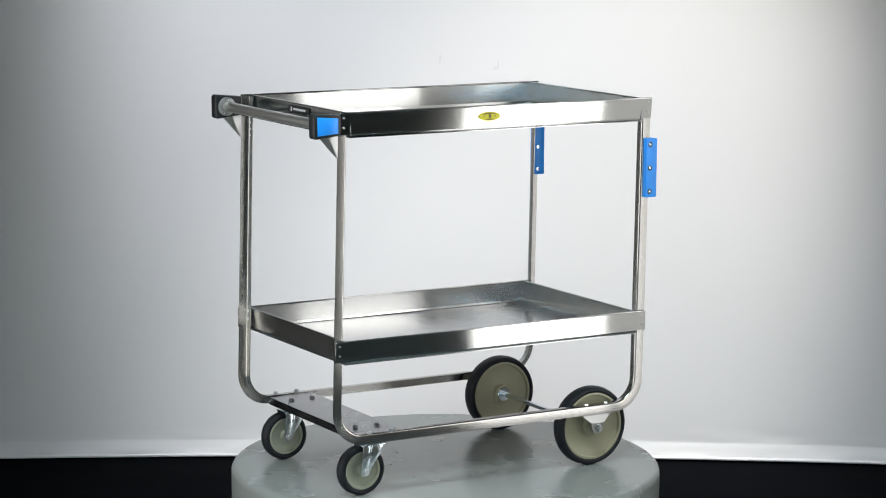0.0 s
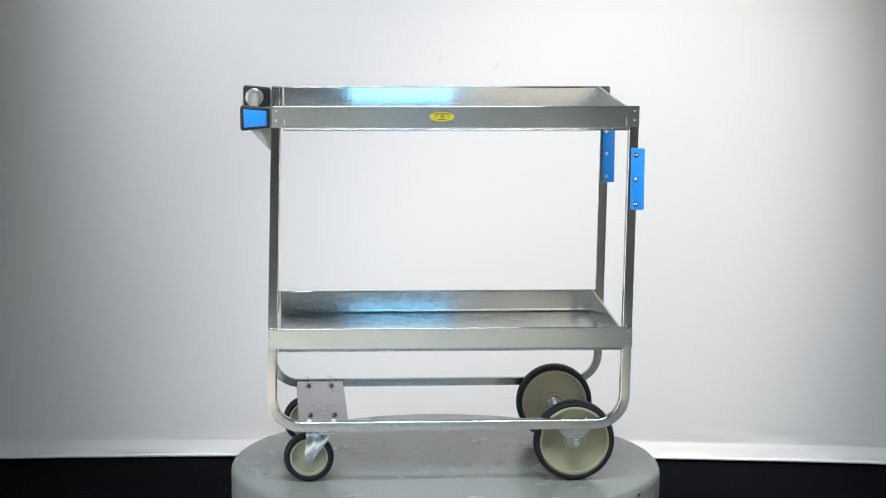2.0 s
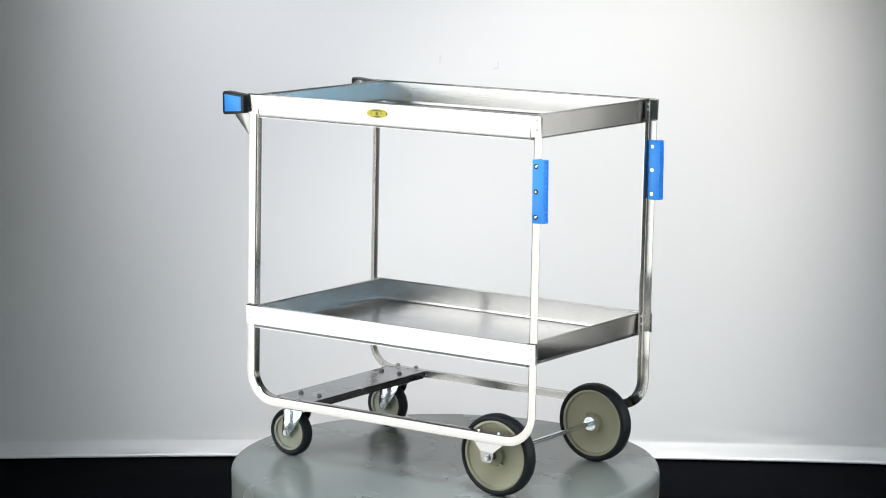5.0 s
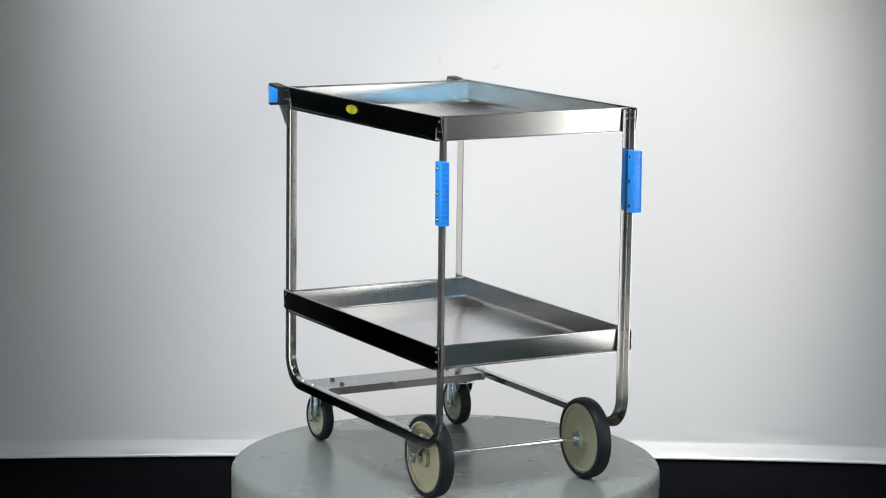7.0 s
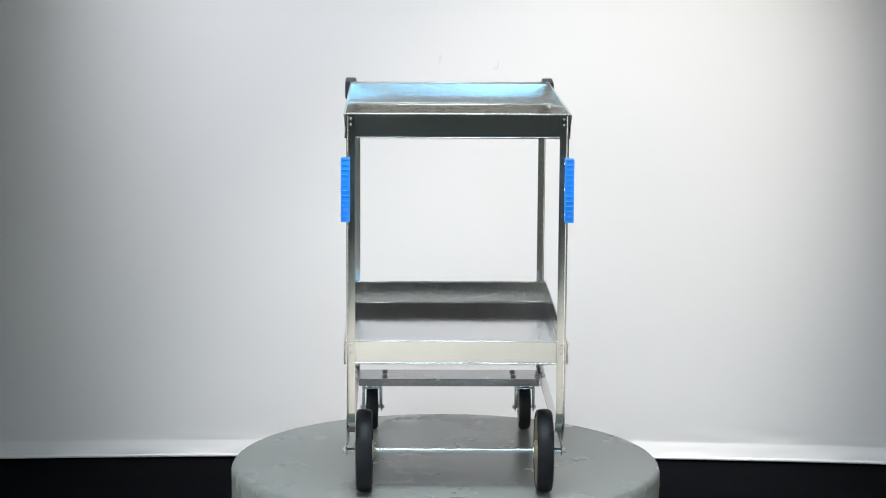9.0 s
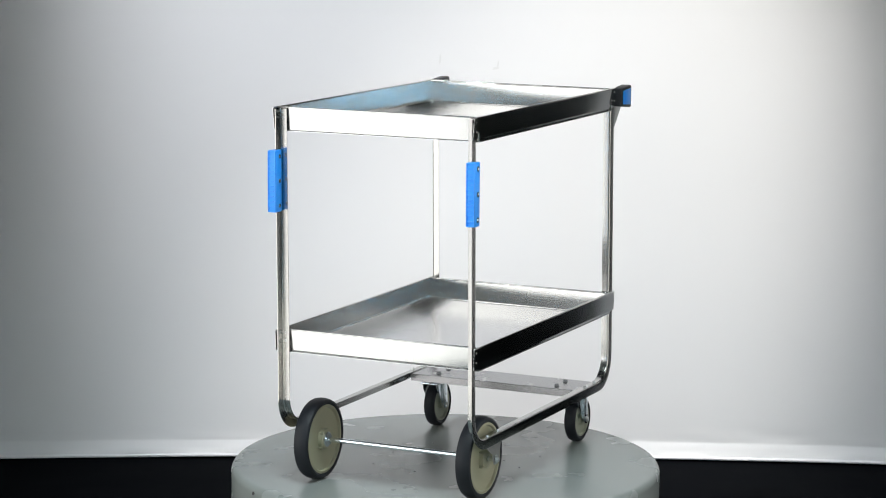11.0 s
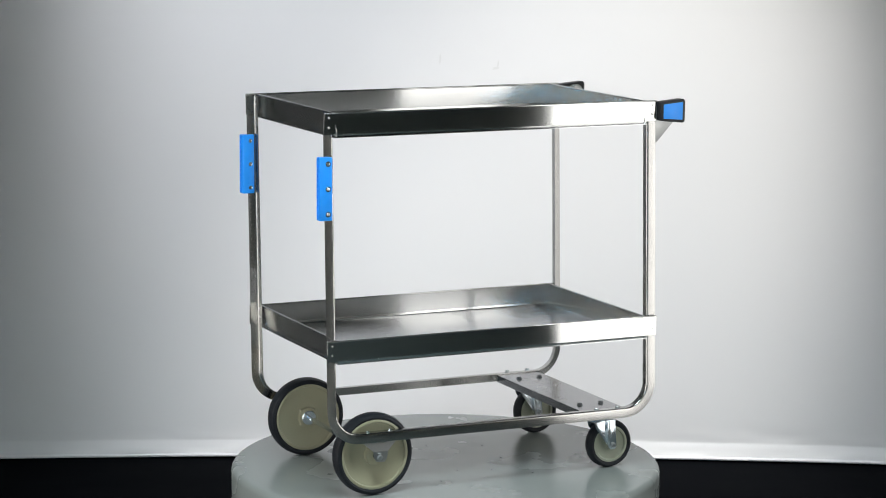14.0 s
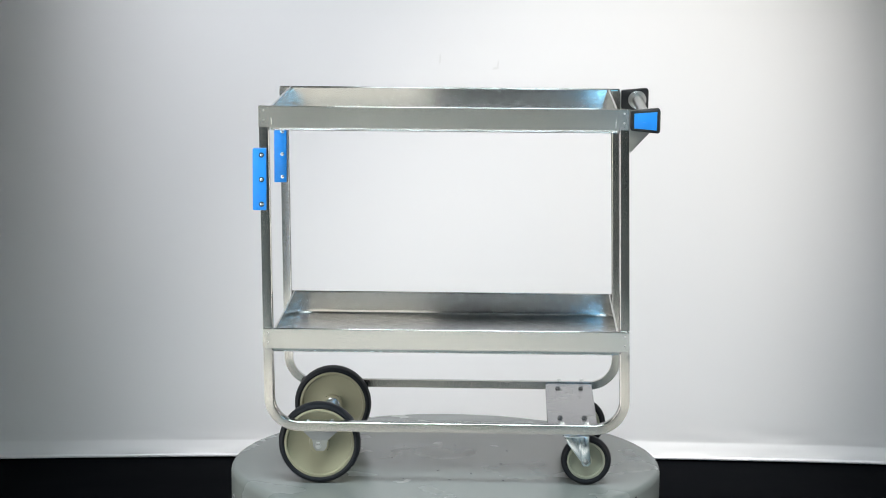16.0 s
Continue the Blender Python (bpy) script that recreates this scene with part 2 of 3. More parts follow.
def studio():
    bm = box(-4.5, 4.5, -7.5, 0.42, FLOOR_Z - 0.1, FLOOR_Z)
    tagged(part("floor", bm, DARK), "dark smooth studio floor", "floor", kind="structure")
    # pool of light on the floor, put into the colour of a pale patch
    bm = box(-1.6, 0.9, -3.4, -1.7, FLOOR_Z, FLOOR_Z + 0.005)
    tagged(part("floor_pool", bm, POOL), "pale patch painted as a light pool in front of the turntable", "floor", kind="structure")
    bm = box(-4.5, 4.5, 0.42, 4.5, FLOOR_Z - 0.1, FLOOR_Z - 0.004)
    tagged(part("floor_cloth", bm, CLOTH), "black matt floor covering behind the turntable", "floor", kind="structure")
    # the seamless paper: a turned-up lip, a slanted foot with a crease, and the upright sheet, slightly bowed
    profile = [(1.2440, 0.002), (1.2446, 0.007), (1.2485, 0.009), (1.2498, 0.012), (1.2560, 0.030), (1.2622, 0.0475), (1.2636, 0.0515), (1.2641, 0.056), (1.2646, 0.064), (1.2651, 0.074), (1.2656, 0.086), (1.2661, 0.102), (1.2668, 0.13), (1.270, 0.2), (1.274, 0.35), (1.276, 0.6)]
    profile = [(y, FLOOR_Z + h) for y, h in profile] + [(1.280, 0.7), (1.285, 1.2), (1.290, 2.4)]
    bm, cols = bmesh.new(), []
    for i in range(161):
        x = -1.47 + 2.94 * i / 160
        col = []
        for k, (y, z) in enumerate(profile):
            h = z - FLOOR_Z
            slow = 0.005 * noise.noise(Vector((x * 1.6, 0.0, 3.1))) + 0.002 * noise.noise(Vector((x * 5.0, 0.0, 8.4)))
            crumple = 0.0016 * noise.noise(Vector((x * 5.5, h * 38.0, 1.7))) + 0.0009 * noise.noise(Vector((x * 14.0, h * 60.0, 5.2)))
            near = max(0.0, 1 - h / 0.2)
            col.append(bm.verts.new((x, y - 0.035 * x * x + slow * near + crumple * min(1, near * 1.6) * (k > 2), z + (slow * 0.5 if 1 < k < 9 else 0))))
        cols.append(col)
    for a, b in zip(cols, cols[1:]):
        for k in range(len(profile) - 1):
            bm.faces.new((a[k], b[k], b[k + 1], a[k + 1]))
    sheet = part("backdrop", bm, PAPER, smooth=60)
    thick = sheet.modifiers.new("thickness", "SOLIDIFY")
    thick.thickness, thick.offset = 0.004, 1
    tagged(sheet, "white seamless paper backdrop curving onto the floor", "backdrop", kind="structure")
    for x, z, w, h in ((-0.024, 0.932, 0.0035, 0.016), (0.146, 0.905, 0.012, 0.005), (0.152, 0.918, 0.003, 0.011)):
        mark = [(x - w, z - h), (x + w * 0.2, z - h * 0.7), (x + w, z + h * 0.2), (x + w * 0.3, z + h), (x - w * 0.7, z + h * 0.5)]
        part("scuff", prism(mark, "y", 1.2768, 1.2800), SCUFF, sheet, "faint grey scuff mark")
    # closing walls; the unseen south one is blackened mid-way to darken the steel's reflections
    for name, b in (("wall_north", (-4.6, 4.6, 4.5, 4.6)), ("wall_south_left", (-4.6, -0.52, -7.6, -7.5)), ("wall_south_black", (-0.52, 1.15, -7.6, -7.5)), ("wall_south_right", (1.15, 4.6, -7.6, -7.5)), ("wall_west", (-4.6, -4.5, -7.5, 4.5)), ("wall_east", (4.5, 4.6, -7.5, 4.5))):
        tagged(part(name, box(*b, FLOOR_Z - 0.1, 3.8), {"wall_south_black": CLOTH, "wall_south_left": SOUTH, "wall_south_right": SOUTH, "wall_east": EAST}.get(name, WALL)), "plain light grey studio wall" if name in ("wall_south_left", "wall_south_right", "wall_east") else "plain dark unseen studio wall", "wall", kind="structure")
    # unseen dark bands, added so the steel mirrors a dark lower wall
    for x0, x1 in ((-4.5, -0.52), (1.15, 4.5)):
        tagged(part("wall_dark_band", box(x0, x1, -7.5, -7.47, FLOOR_Z, 1.12), WALL), "unseen dark band added along the foot of the wall", "wall", kind="structure")
    tagged(part("ceiling", box(-4.6, 4.6, -7.6, 4.6, 3.8, 3.9), WALL), "plain dark grey studio ceiling", "ceiling", kind="structure")


def turntable():
    root = tagged(new("turntable"), "round grey painted display turntable under the cart", "turntable")
    r = 0.549
    profile = [(0, 0), (0.2, 0), (r - 0.028, 0), (r - 0.0165, 0), (r - 0.010, -0.0012), (r - 0.005, -0.0045), (r - 0.0015, -0.010), (r, -0.017), (r, -0.115), (r - 0.004, -0.12), (0, -0.12)]
    part("platform", lathe(profile, steps=128), PAINT, root, smooth=25)
    part("base", lathe([(0.42, -0.12), (0.42, FLOOR_Z + 0.002), (0, FLOOR_Z + 0.002)], steps=64), BLACK, root, "dark round base under the platform")
    first = None
    spots = [(-0.143, 0.030), (-0.157, -0.110), (0.113, -0.150), (0.139, -0.020), (-0.068, 0.134), (-0.016, 0.200), (-0.02, -0.162), (0.016, 0.106), (0.10, 0.19), (-0.15, 0.20)]
    for i, (x, y) in enumerate(spots):
        m = pose(x, y, 0.0, 0, 0, 47 * i)
        if first is None:
            first = part("screw", lathe([(0.0030, 0.0002), (0.0030, 0.0009), (0.0020, 0.0009), (0.0016, 0.0004), (0, 0.0004)], steps=10), HEAD, root)
            first.matrix_basis = m
        else:
            again(first, root, m)
    for a, h, w in ((-34.0, -0.016, 0.006), (-31.5, -0.05, 0.003), (150, -0.02, 0.005)):
        x, y = (r + 0.0006) * math.cos(radians(a)), (r + 0.0006) * math.sin(radians(a))
        c = part("chip", prism([(-w, -w * 0.5), (-w * 0.3, -w), (w, -w * 0.3), (w * 0.6, w * 0.7), (-w * 0.5, w * 0.6)], "x", -0.001, 0.0006), CHIP_RECESS, root, "chipped paint on the rim")
        c.matrix_basis = pose(x, y, h, 0, 0, a)
    return root


# ---- the cart ----
YC, HALF = 0.014, 0.2665          # middle and half width over the side panels
SIDES = (-1, 1)


def tray(root, name, x0, x1, z0, z1, draft, lean, label):
    """A pan with side panels that reach over the posts, end panels between them, hemmed rims and rivets."""
    inner0, inner1, t = x0 + 0.0275, x1 - 0.0275, 0.0016
    bm = box(inner0, inner1, YC - HALF + 0.001, YC + HALF - 0.001, z0 + 0.0003, z0 + 0.0016)
    pan = part(name, bm, PAN, root, label)
    # rounded folds between the floor and the panels
    bm, rad = bmesh.new(), 0.0017
    for s in SIDES:
        for lie, a, b, edge in ((0, inner0, inner1, YC + s * (HALF - 0.0042)), (1, YC - HALF + 0.004, YC + HALF - 0.004, inner1 - 0.002 if s > 0 else inner0 + 0.002)):
            rows = []
            for k in range(6):
                t0 = radians(18 * k)
                off, h = edge - s * rad * (1 - math.sin(t0)), z0 + 0.0017 + rad * (1 - math.cos(t0))
                rows.append([bm.verts.new((c, off, h) if lie == 0 else (off, c, h)) for c in (a, b)])
            for p, q in zip(rows, rows[1:]):
                bm.faces.new((p[0], p[1], q[1], q[0]) if (s > 0) == (lie == 0) else (p[1], p[0], q[0], q[1]))
    part("fold", bm, STEEL, pan, smooth=60)
    for s in SIDES:
        out = YC + s * HALF
        bm = box(x0, x1, min(out, out - s * t), max(out, out - s * t), z0 + 0.0075, z1, 0.0004, 1)
        box(x0, x1, min(out + s * 0.0003, out - s * 0.0042), max(out + s * 0.0003, out - s * 0.0042), z1 - 0.0036, z1 + 0.0008, 0.0020, 4, bm)
        box(x0 + 0.026, x1 - 0.026, min(out, out - s * t), max(out, out - s * t), z0, z0 + 0.0078, bm=bm)
        for v in bm.verts:
            if v.co.z < z0 + 0.001:
                v.co.y -= s * 0.0016
        for v in bm.verts:
            v.co.y -= s * lean * (z1 - v.co.z) / (z1 - z0)
        part("side_panel", bm, STEEL, pan)
        for x in (x0 + 0.011, x1 - 0.012):
            for z in (z1 - 0.011, z1 - 0.034):
                m = pose(x, out, z, -90 * s, 0, 0)
                part("rivet", dome(m, 0.0023, 0.0005), SATIN, pan)
    for s, x in ((-1, inner0), (1, inner1)):
        bm = box(min(x, x - s * t), max(x, x - s * t), YC - HALF + 0.002, YC + HALF - 0.002, z0 + 0.0005, z1 - 0.0005, 0.0006, 1)
        box(min(x + s * 0.0003, x - s * 0.0042), max(x + s * 0.0003, x - s * 0.0042), YC - HALF + 0.004, YC + HALF - 0.004, z1 - 0.0040, z1 + 0.0004, 0.0020, 4, bm)
        box(min(x + s * 0.0002, x - s * 0.005), max(x + s * 0.0002, x - s * 0.005), YC - HALF + 0.006, YC + HALF - 0.006, z0 - 0.0003, z0 + 0.004, 0.0016, 2, bm)
        for v in bm.verts:
            v.co.x -= s * draft * (z1 - v.co.z) / (z1 - z0)
        part("end_panel", bm, STEEL, pan)
    return pan


def side_frame(root, s):
    y = YC + s * (HALF - 0.0066 - 0.012)
    corners = [(0.4360, 0.9335), (0.4245, 0.1500), (-0.4455, 0.1490), (-0.4300, 0.9335)]
    part("side_frame", angle_bar(rounded_path(corners, (0.072, 0.072), 12), y, s, 0.012, 0.0200, 0.0022, 0.0050), TUBE, root, "bent steel angle, posts and bottom rail in one", smooth=50)
    # rivets on the turned-in legs of the posts
    for x, sx, zs in ((0.4240, 1, (0.926, 0.912, 0.386, 0.366)), (-0.4180, -1, (0.868, 0.852, 0.836, 0.386, 0.366))):
        for z in zs:
            lean = (0.9335 - z) * (0.0115 if sx > 0 else 0.0155) / 0.7845
            part("rivet", dome(pose(x - lean + 0.0024 * sx, y + s * 0.002, z, 0, 90 * sx, 0), 0.0026, 0.0012), BOLT, root)


def bumper_grip(root, s):
    """A ribbed blue corner grip, screwed to the wheel-end post."""
    out = YC + s * HALF
    a, c = out + s * 0.0060, out - s * 0.0150
    low, high = min(a, c), max(a, c)
    bm = box(0.4295, 0.4592, low, high, 0.6855, 0.8355, 0.0018, 2)
    grip = part("corner_grip", bm, BLUE, root, "blue plastic corner grip with ribs and screws")
    for y in (low, high - 0.0024):
        part("edge_strip", box(0.4580, 0.4618, y, y + 0.0024, 0.6862, 0.8348, 0.0009, 2), BLUE, grip)
    for i in range(13):
        z = 0.6872 + 0.01217 * i
        part("rib", box(0.4585, 0.4614, low + 0.0015, high - 0.0015, z - 0.0011, z + 0.0011, 0.0006, 1), BLUE, grip)
    for z in (0.8200, 0.7605, 0.7005):
        m = pose(0.4405, a, z, -90 * s, 0, 0)
        bm = dome(m, 0.0042, 0.0016)
        part("screw", bm, ZINC, grip, "small zinc-plated screw")
        # a thin dark ring paints the shade of the screw's recess
        part("recess_shade", lathe([(0.0064, 0), (0.0062, 0.0004), (0.0040, 0.0004)], m, 16), CHIP_RECESS, grip)
        m = pose(0.4405, c, z, 90 * s, 0, 0)
        part("nut", lathe([(0.0055, 0), (0.0052, 0.0010), (0.0030, 0.0014), (0, 0.0014)], m, 6), ZINC, grip)


def handle(root):
    zc, xc = 0.9115, -0.4870
    bar = part("handle_bar", lathe([(0, -0.2480), (0.0125, -0.2480), (0.0125, 0.2480), (0, 0.2480)], along_y(xc, YC, zc), 32), SATIN, root, "round steel push handle")
    layer = bar.data.uv_layers[0]
    for l, uv in zip(bar.data.loops, layer.data):
        co = bar.data.vertices[l.vertex_index].co
        uv.uv = (co.y, co.z)
    for s in SIDES:
        inner, outer, skin = YC + s * (HALF - 0.0145), YC + s * (HALF + 0.0145), YC + s * (HALF - 0.0063)
        plate = YC + s * (HALF - 0.0085)
        bm = prism([(-0.4422, 0.9300), (-0.4436, 0.8340), (-0.4470, 0.8330), (-0.5030, 0.8930), (-0.5060, 0.9100), (-0.5020, 0.9250), (-0.4900, 0.9320)], "y", min(skin, plate), max(skin, plate), 0.0005)
        part("handle_bracket", bm, BRACKET, root, "triangular steel plate")
        m = pose(xc, inner, zc, 90 * s, 0, 0)
        flange = part("flange", lathe([(0.0235, -0.001), (0.0235, 0.0030), (0.020, 0.0050), (0.0125, 0.0055)], m, 32), BRACKET, root)
        for dx, dz in ((0.006, 0.018), (-0.006, -0.018)):
            part("screw", dome(pose(xc + dx, inner - s * 0.0038, zc + dz, 90 * s, 0, 0), 0.0035, 0.0022), ZINC, flange)
        outline = [(-0.4452, 0.8880), (-0.5115, 0.8810), (-0.5160, 0.8850), (-0.5165, 0.9360), (-0.5125, 0.9412), (-0.4452, 0.9350)]
        cap = part("end_cap", prism(outline, "y", min(inner, outer), max(inner, outer), 0.0035), BLACK, root, "black plastic end cap")
        rim = [(-0.4535, 0.8935), (-0.5075, 0.8890), (-0.5085, 0.9335), (-0.4535, 0.9290)]
        face = outer + s * 0.0012
        part("inset", prism(rim, "y", min(outer - s * 0.002, face), max(outer - s * 0.002, face), 0.0008), BLUE, cap, "blue inset panel")
        part("emblem", prism([(-0.470, 0.9050), (-0.493, 0.9045), (-0.493, 0.9070), (-0.470, 0.9075)], "y", min(face, face + s * 0.0006), max(face, face + s * 0.0006)), BLUE, cap)


def wheel(root, s):
    """A large rear wheel: rubber tyre, dished nylon centre, hub with ribs."""
    x, y, z, r = 0.3050, YC + s * 0.2190, 0.1016, 0.1016
    base = tagged(new("rear_wheel"), "large wheel with black tyre and beige centre")
    base.parent, base.matrix_basis = root, pose(x, y, z, -90 * s, 0, 0)      # local z points outwards
    w, q = 0.0200, 0.0865
    tyre = [(q, -0.0170), (q + 0.003, -w + 0.001), (r - 0.010, -w), (r - 0.004, -w + 0.0025), (r - 0.0012, -0.011), (r, 0), (r - 0.0012, 0.011), (r - 0.004, w - 0.0025), (r - 0.010, w), (q + 0.003, w - 0.001), (q, 0.0170)]
    part("tyre", lathe(tyre, steps=72), RUBBER, base)
    half = [(q + 0.0005, 0.0168), (q - 0.002, 0.0182), (q - 0.006, 0.0176), (q - 0.0085, 0.0120), (0.064, 0.0085), (0.034, 0.0085), (0.026, 0.0110), (0.0245, 0.0215), (0.021, 0.0235), (0.008, 0.0235)]
    profile = half + [(0.008, -0.0235)] + [(a, -h) for a, h in reversed(half[:-1])]
    rim = part("rim", lathe(profile, steps=72), BEIGE, base)
    for k in range(4):
        for side in (-1, 1):
            b = part("hub_rib", box(0.018, 0.029, -0.003, 0.003, min(side * 0.007, side * 0.0195), max(side * 0.007, side * 0.0195), 0.001, 1), BEIGE, rim)
            b.matrix_basis = pose(0, 0, 0, 0, 0, 45 + 90 * k)
    part("hub_washer", lathe([(0.0065, -0.0232), (0.0185, -0.0232), (0.0190, -0.0255), (0.0175, -0.0272), (0.0065, -0.0272)], steps=28), ZINC, base, "zinc-plated washer")
    return base


def axle(root):
    part("axle", lathe([(0, -0.2640), (0.0055, -0.2640), (0.0064, -0.2630), (0.0064, 0.2630), (0.0055, 0.2640), (0, 0.2640)], along_y(0.3050, YC, 0.1016), 20), ZINC, root, "plated steel axle rod")
    for s in SIDES:
        # a bent bracket: flange under the rail, slanted web, upright tongue that holds the axle
        y0, y1, y2 = YC + s * (HALF - 0.0245), YC + s * (HALF - 0.0100), YC + s * (HALF - 0.0030)
        rows = [((0.3420, y0, 0.1590), (0.2600, y0, 0.1590)), ((0.3420, y1, 0.1590), (0.2600, y1, 0.1590)), ((0.3420, y1, 0.1350), (0.2600, y1, 0.1350)), ((0.3200, y2, 0.1160), (0.2820, y2, 0.1160)), ((0.3175, y2, 0.0985), (0.2845, y2, 0.0985)), ((0.3110, y2, 0.0895), (0.2910, y2, 0.0895))]
        bm = bmesh.new()
        vs = [[bm.verts.new(p) for p in row] for row in rows]
        for a, b in zip(vs, vs[1:]):
            bm.faces.new((a[0], a[1], b[1], b[0]))
        bmesh.ops.recalc_face_normals(bm, faces=bm.faces)
        bmesh.ops.solidify(bm, geom=bm.faces[:], thickness=0.0022)
        bracket = part("axle_bracket", bm, BRACKET, root, "bent plated axle bracket", smooth=20)
        part("bolt", hex_bolt(pose(0.3050, y2 + s * 0.0022, 0.1016, -90 * s, 0, 0), 0.0062, 0.006), BOLT, bracket)
        part("cotter_pin", box(0.3000, 0.3100, y2 + s * 0.001 - 0.002, y2 + s * 0.001 + 0.002, 0.1095, 0.1125, 0.001, 1), BOLT, bracket)
        for x in (0.3310, 0.2725):
            part("bolt", hex_bolt(pose(x, YC + s * (HALF - 0.0138), 0.1615), 0.0048, 0.005), ZINC, bracket)


def caster_plate(root):
    y0, y1 = YC - HALF + 0.0262, YC + HALF - 0.0262
    bm = box(-0.3790, -0.2570, y0, y1, 0.1560, 0.1585, 0.0006, 1)
    for a, b in ((-0.3790, -0.3765), (-0.2595, -0.2570)):
        box(a, b, y0, y1, 0.1390, 0.1575, 0.0006, 1, bm)
    plate = part("caster_plate", bm, DULL, root, "folded steel cross plate with bolts")
    for s in SIDES:
        for x in (-0.2890, -0.3490):
            part("bolt", hex_bolt(pose(x, YC + s * 0.1720, 0.1585, 0, 0, 20), 0.0060, 0.0060), HEAD, plate)
            part("bolt", hex_bolt(pose(x - 0.004, YC + s * (HALF - 0.0138), 0.1608, 0, 0, 35), 0.0055, 0.0060), BOLT, plate)


def caster(root, s):
    """A swivel caster: top plate, raceway, fork and wheel; it trails towards the handle."""
    kx, ky = -0.3190, YC + s * 0.2060
    ax, r = -0.3535, 0.0620
    base = tagged(new("swivel_caster"), "swivel caster with zinc fork and grey wheel")
    base.parent, base.matrix_basis = root, pose(kx, ky, 0.0)
    o = ax - kx
    bm = box(-0.045, 0.040, -0.047, 0.040, 0.1360, 0.1385, 0.001, 1)
    lathe([(0.030, 0.1362), (0.031, 0.1310), (0.027, 0.1275), (0.022, 0.1265), (0, 0.1265)], steps=32, bm=bm)
    part("top_plate", bm, ZINC, base)
    # fork: crown and two tapered legs with turned edges
    bm = box(o - 0.008, o + 0.056, -0.0255, 0.0255, 0.1225, 0.1262, 0.0012, 2)
    for k in SIDES:
        a, b = k * 0.0230, k * 0.0258
        strip = [(o - 0.006, 0.1250), (o + 0.016, 0.1250), (o + 0.012, r - 0.004), (o + 0.007, r - 0.0115), (o - 0.006, r - 0.0115), (o - 0.011, r - 0.004)]
        prism(strip, "y", min(a, b), max(a, b), 0.0005, bm)
        web = [(o + 0.016, 0.1250), (o + 0.052, 0.1250), (o + 0.046, 0.1060), (o + 0.012, r - 0.002), (o + 0.0135, r + 0.020)]
        prism(web, "y", min(k * 0.0195, k * 0.0218), max(k * 0.0195, k * 0.0218), 0.0004, bm)
        lip = [(o + 0.014, 0.1250), (o + 0.018, 0.1250), (o + 0.0145, r + 0.002), (o + 0.011, r + 0.002)]
        prism(lip, "y", min(k * 0.0200, k * 0.0275), max(k * 0.0200, k * 0.0275), 0.0004, bm)
        box(o - 0.002, o + 0.003, min(b, b + k * 0.0004), max(b, b + k * 0.0004), r + 0.022, r + 0.030, bm=bm)
    part("fork", bm, ZINC, base, "zinc-plated caster fork")
    turn = pose(o, 0, r, -90, 0, 0)
    w, q = 0.0155, 0.0470
    tyre = [(q, -0.0135), (q + 0.002, -w + 0.001), (r - 0.008, -w), (r - 0.003, -w + 0.003), (r - 0.0005, -0.007), (r, 0), (r - 0.0005, 0.007), (r - 0.003, w - 0.003), (r - 0.008, w), (q + 0.002, w - 0.001), (q, 0.0135)]
    tread = part("tyre", lathe(tyre, turn, 56), RUBBER, base)
    half = [(q + 0.0004, 0.0134), (q - 0.002, 0.0145), (q - 0.0055, 0.0140), (q - 0.0075, 0.0085), (0.024, 0.0060), (0.0150, 0.0080), (0.0130, 0.0170), (0.006, 0.0175)]
    profile = half + [(0.006, -0.0175)] + [(a, -h) for a, h in reversed(half[:-1])]
    part("rim", lathe(profile, turn, 48), PALE, base)
    bm = lathe([(0, -0.0285), (0.0045, -0.0285), (0.0045, 0.0285), (0, 0.0285)], turn, 16)
    hex_bolt(pose(o, 0.0255, r, -90, 0, 15), 0.0058, 0.0060, bm)
    hex_bolt(pose(o, -0.0255, r, 90, 0, 15), 0.0058, 0.0060, bm)
    part("axle_bolt", bm, BOLT, base)
    return base


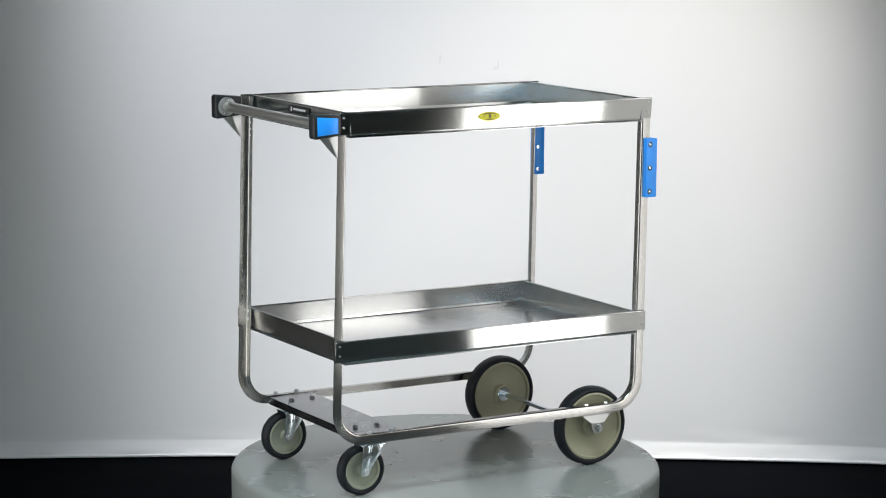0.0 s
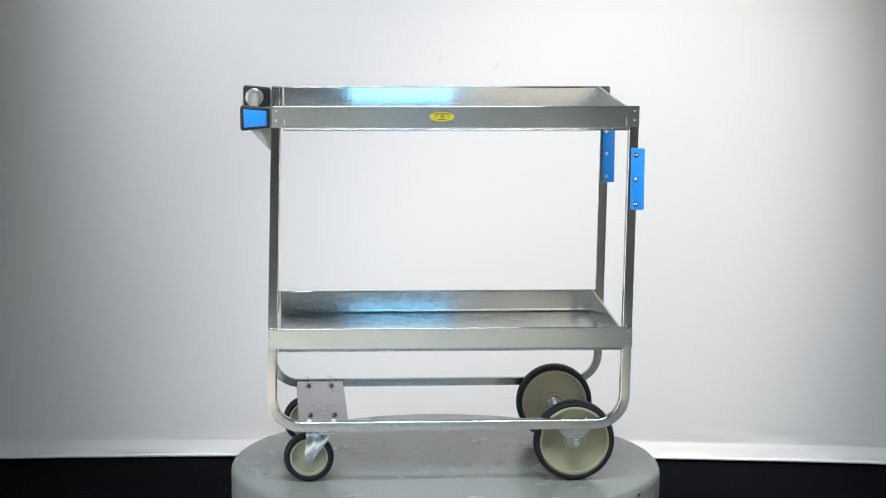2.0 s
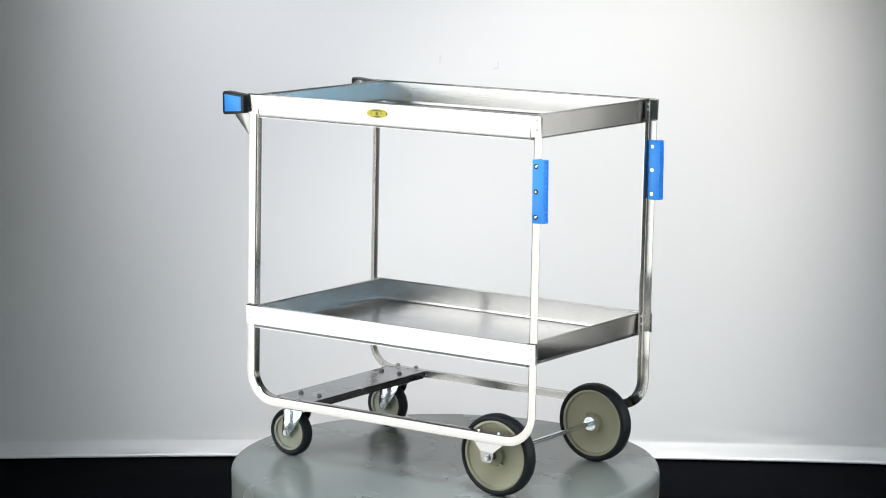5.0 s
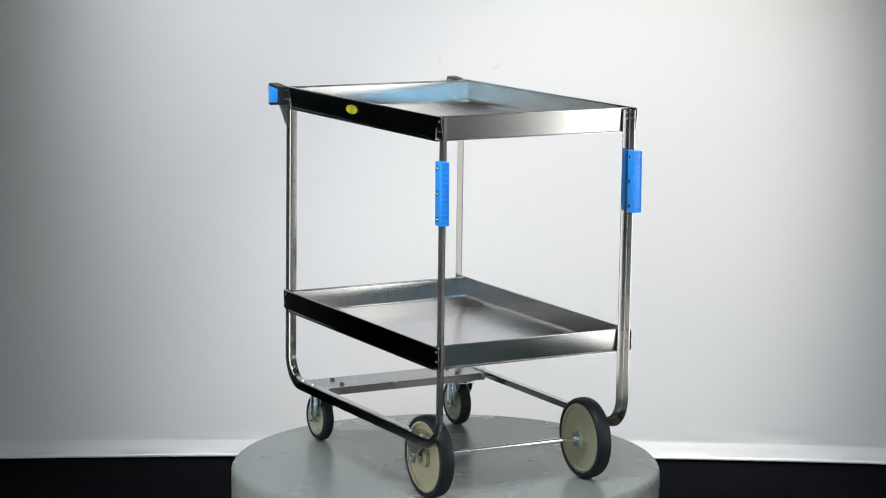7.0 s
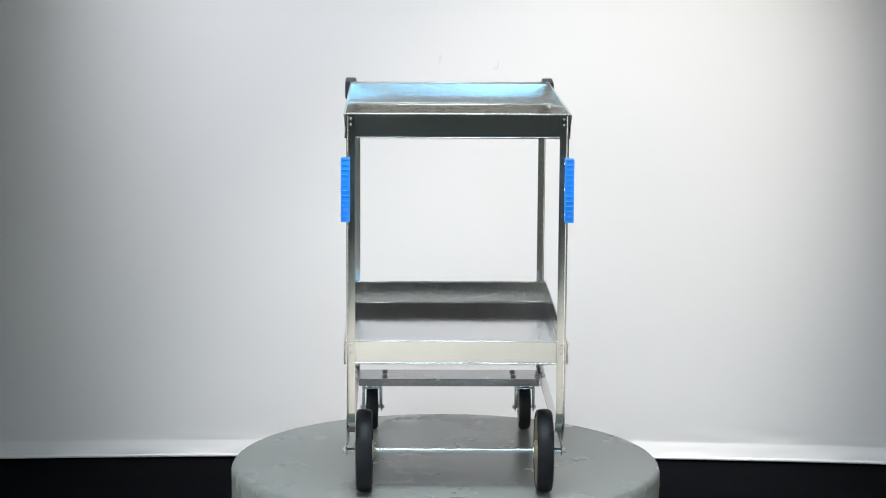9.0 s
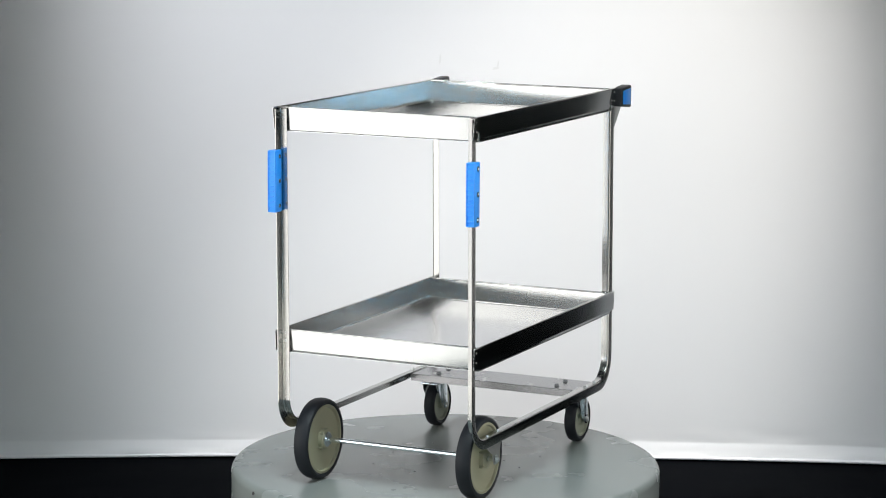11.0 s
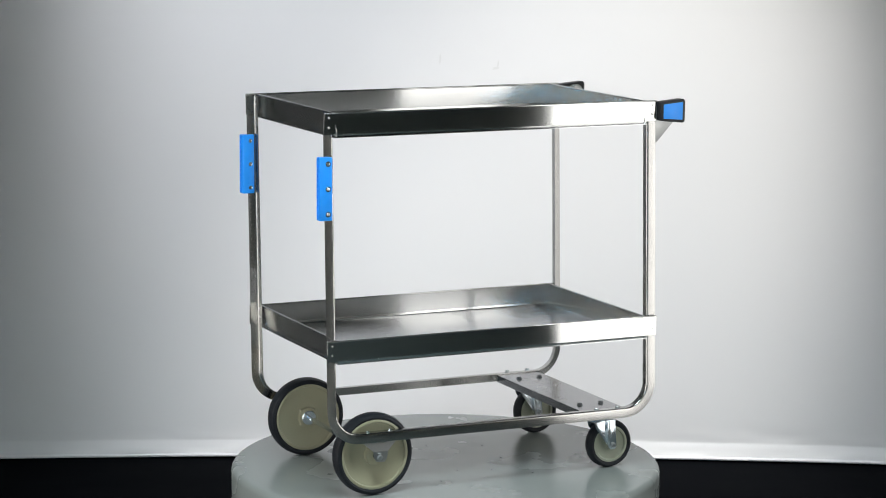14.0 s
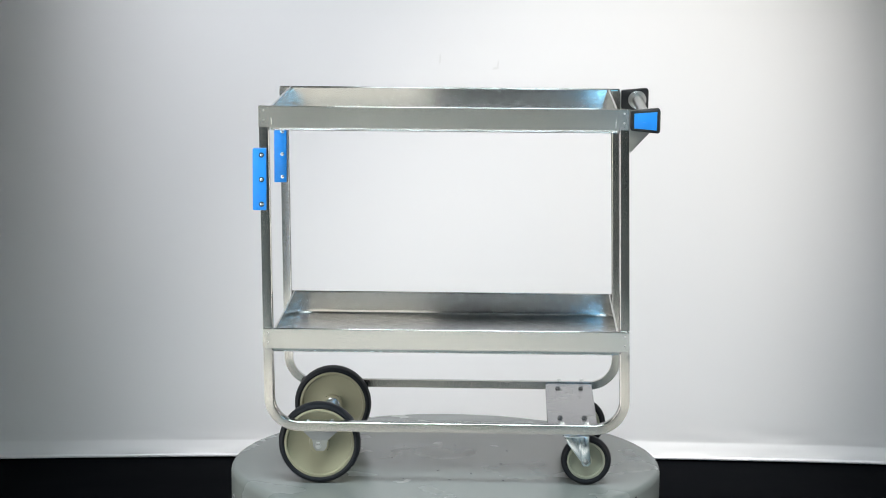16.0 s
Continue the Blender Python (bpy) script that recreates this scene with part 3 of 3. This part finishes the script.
def labels(root):
    """The oval sticker on one side panel and the small plate on the handle-end panel."""
    y = YC - HALF - 0.0002
    m = pose(-0.0320, y, 0.9130, 90, 0, 0)
    steps = 40
    bm = bmesh.new()
    ring = [bm.verts.new(m @ Vector((0.0300 * math.cos(2 * math.pi * i / steps), 0.0110 * math.sin(2 * math.pi * i / steps), 0.0))) for i in range(steps)]
    top = bmesh.ops.extrude_face_region(bm, geom=[bm.faces.new(ring)])
    bmesh.ops.translate(bm, verts=[v for v in top["geom"] if isinstance(v, bmesh.types.BMVert)], vec=(0, -0.0006, 0))
    bmesh.ops.recalc_face_normals(bm, faces=bm.faces)
    sticker = part("oval_sticker", bm, YELLOW, root, "yellow oval sticker with dark print")
    for x, z, w, h in ((0, 0.0075, 0.012, 0.0010), (-0.0145, 0.0055, 0.004, 0.0009), (0.0145, 0.0055, 0.004, 0.0009), (-0.001, 0.0005, 0.0013, 0.0040), (0.003, 0.0005, 0.0011, 0.0040), (-0.0155, 0, 0.0020, 0.0012), (0.0155, 0, 0.0020, 0.0012), (0, -0.0068, 0.010, 0.0010)):
        part("print_bar", box(-0.0320 + x - w, -0.0320 + x + w, y - 0.0011, y - 0.0005, 0.9130 + z - h, 0.9130 + z + h), INK, sticker)
    x = -0.4421 + 0.0275 - 0.0012
    plate = part("name_plate", box(x - 0.0012, x, YC - 0.0620, YC + 0.0470, 0.9145, 0.9310, 0.0005, 1), BLACK, root, "small black maker's plate with white bars")
    for k, (a, b) in enumerate(((0.034, 0.029), (0.020, 0.012), (0.009, 0.001), (-0.002, -0.010), (-0.013, -0.021), (-0.024, -0.032), (-0.035, -0.043))):
        part("print_bar", box(x - 0.0018, x - 0.0010, YC + b, YC + a, 0.9205 - (0.003 if k == 0 else 0), 0.9255 + (0.002 if k == 0 else 0)), WHITE, plate)


def utility_cart():
    root = tagged(new("utility_cart"), "two-shelf brushed stainless steel utility cart on the turntable", "utility cart")
    tray(root, "upper_tray", -0.4420, 0.4480, 0.8790, 0.9380, 0.0040, 0.0048, "upper steel tray with raised edges")
    tray(root, "lower_tray", -0.4530, 0.4402, 0.3370, 0.3945, 0.0062, 0.0010, "lower steel tray with raised edges")
    for s in SIDES:
        side_frame(root, s)
        bumper_grip(root, s)
        wheel(root, s)
        caster(root, s)
    handle(root)
    axle(root)
    caster_plate(root)
    labels(root)
    return root


studio()
TABLE = turntable()
CART = utility_cart()


def motions():
    """The turntable turns evenly, and carries the cart."""
    rows = [(0.1 * i, pose(0, 0, 0, 0, 0, 30.569 - 1.32593 * i)) for i in range(161)]
    walk(TABLE, rows)
    walk(CART, rows)


motions()
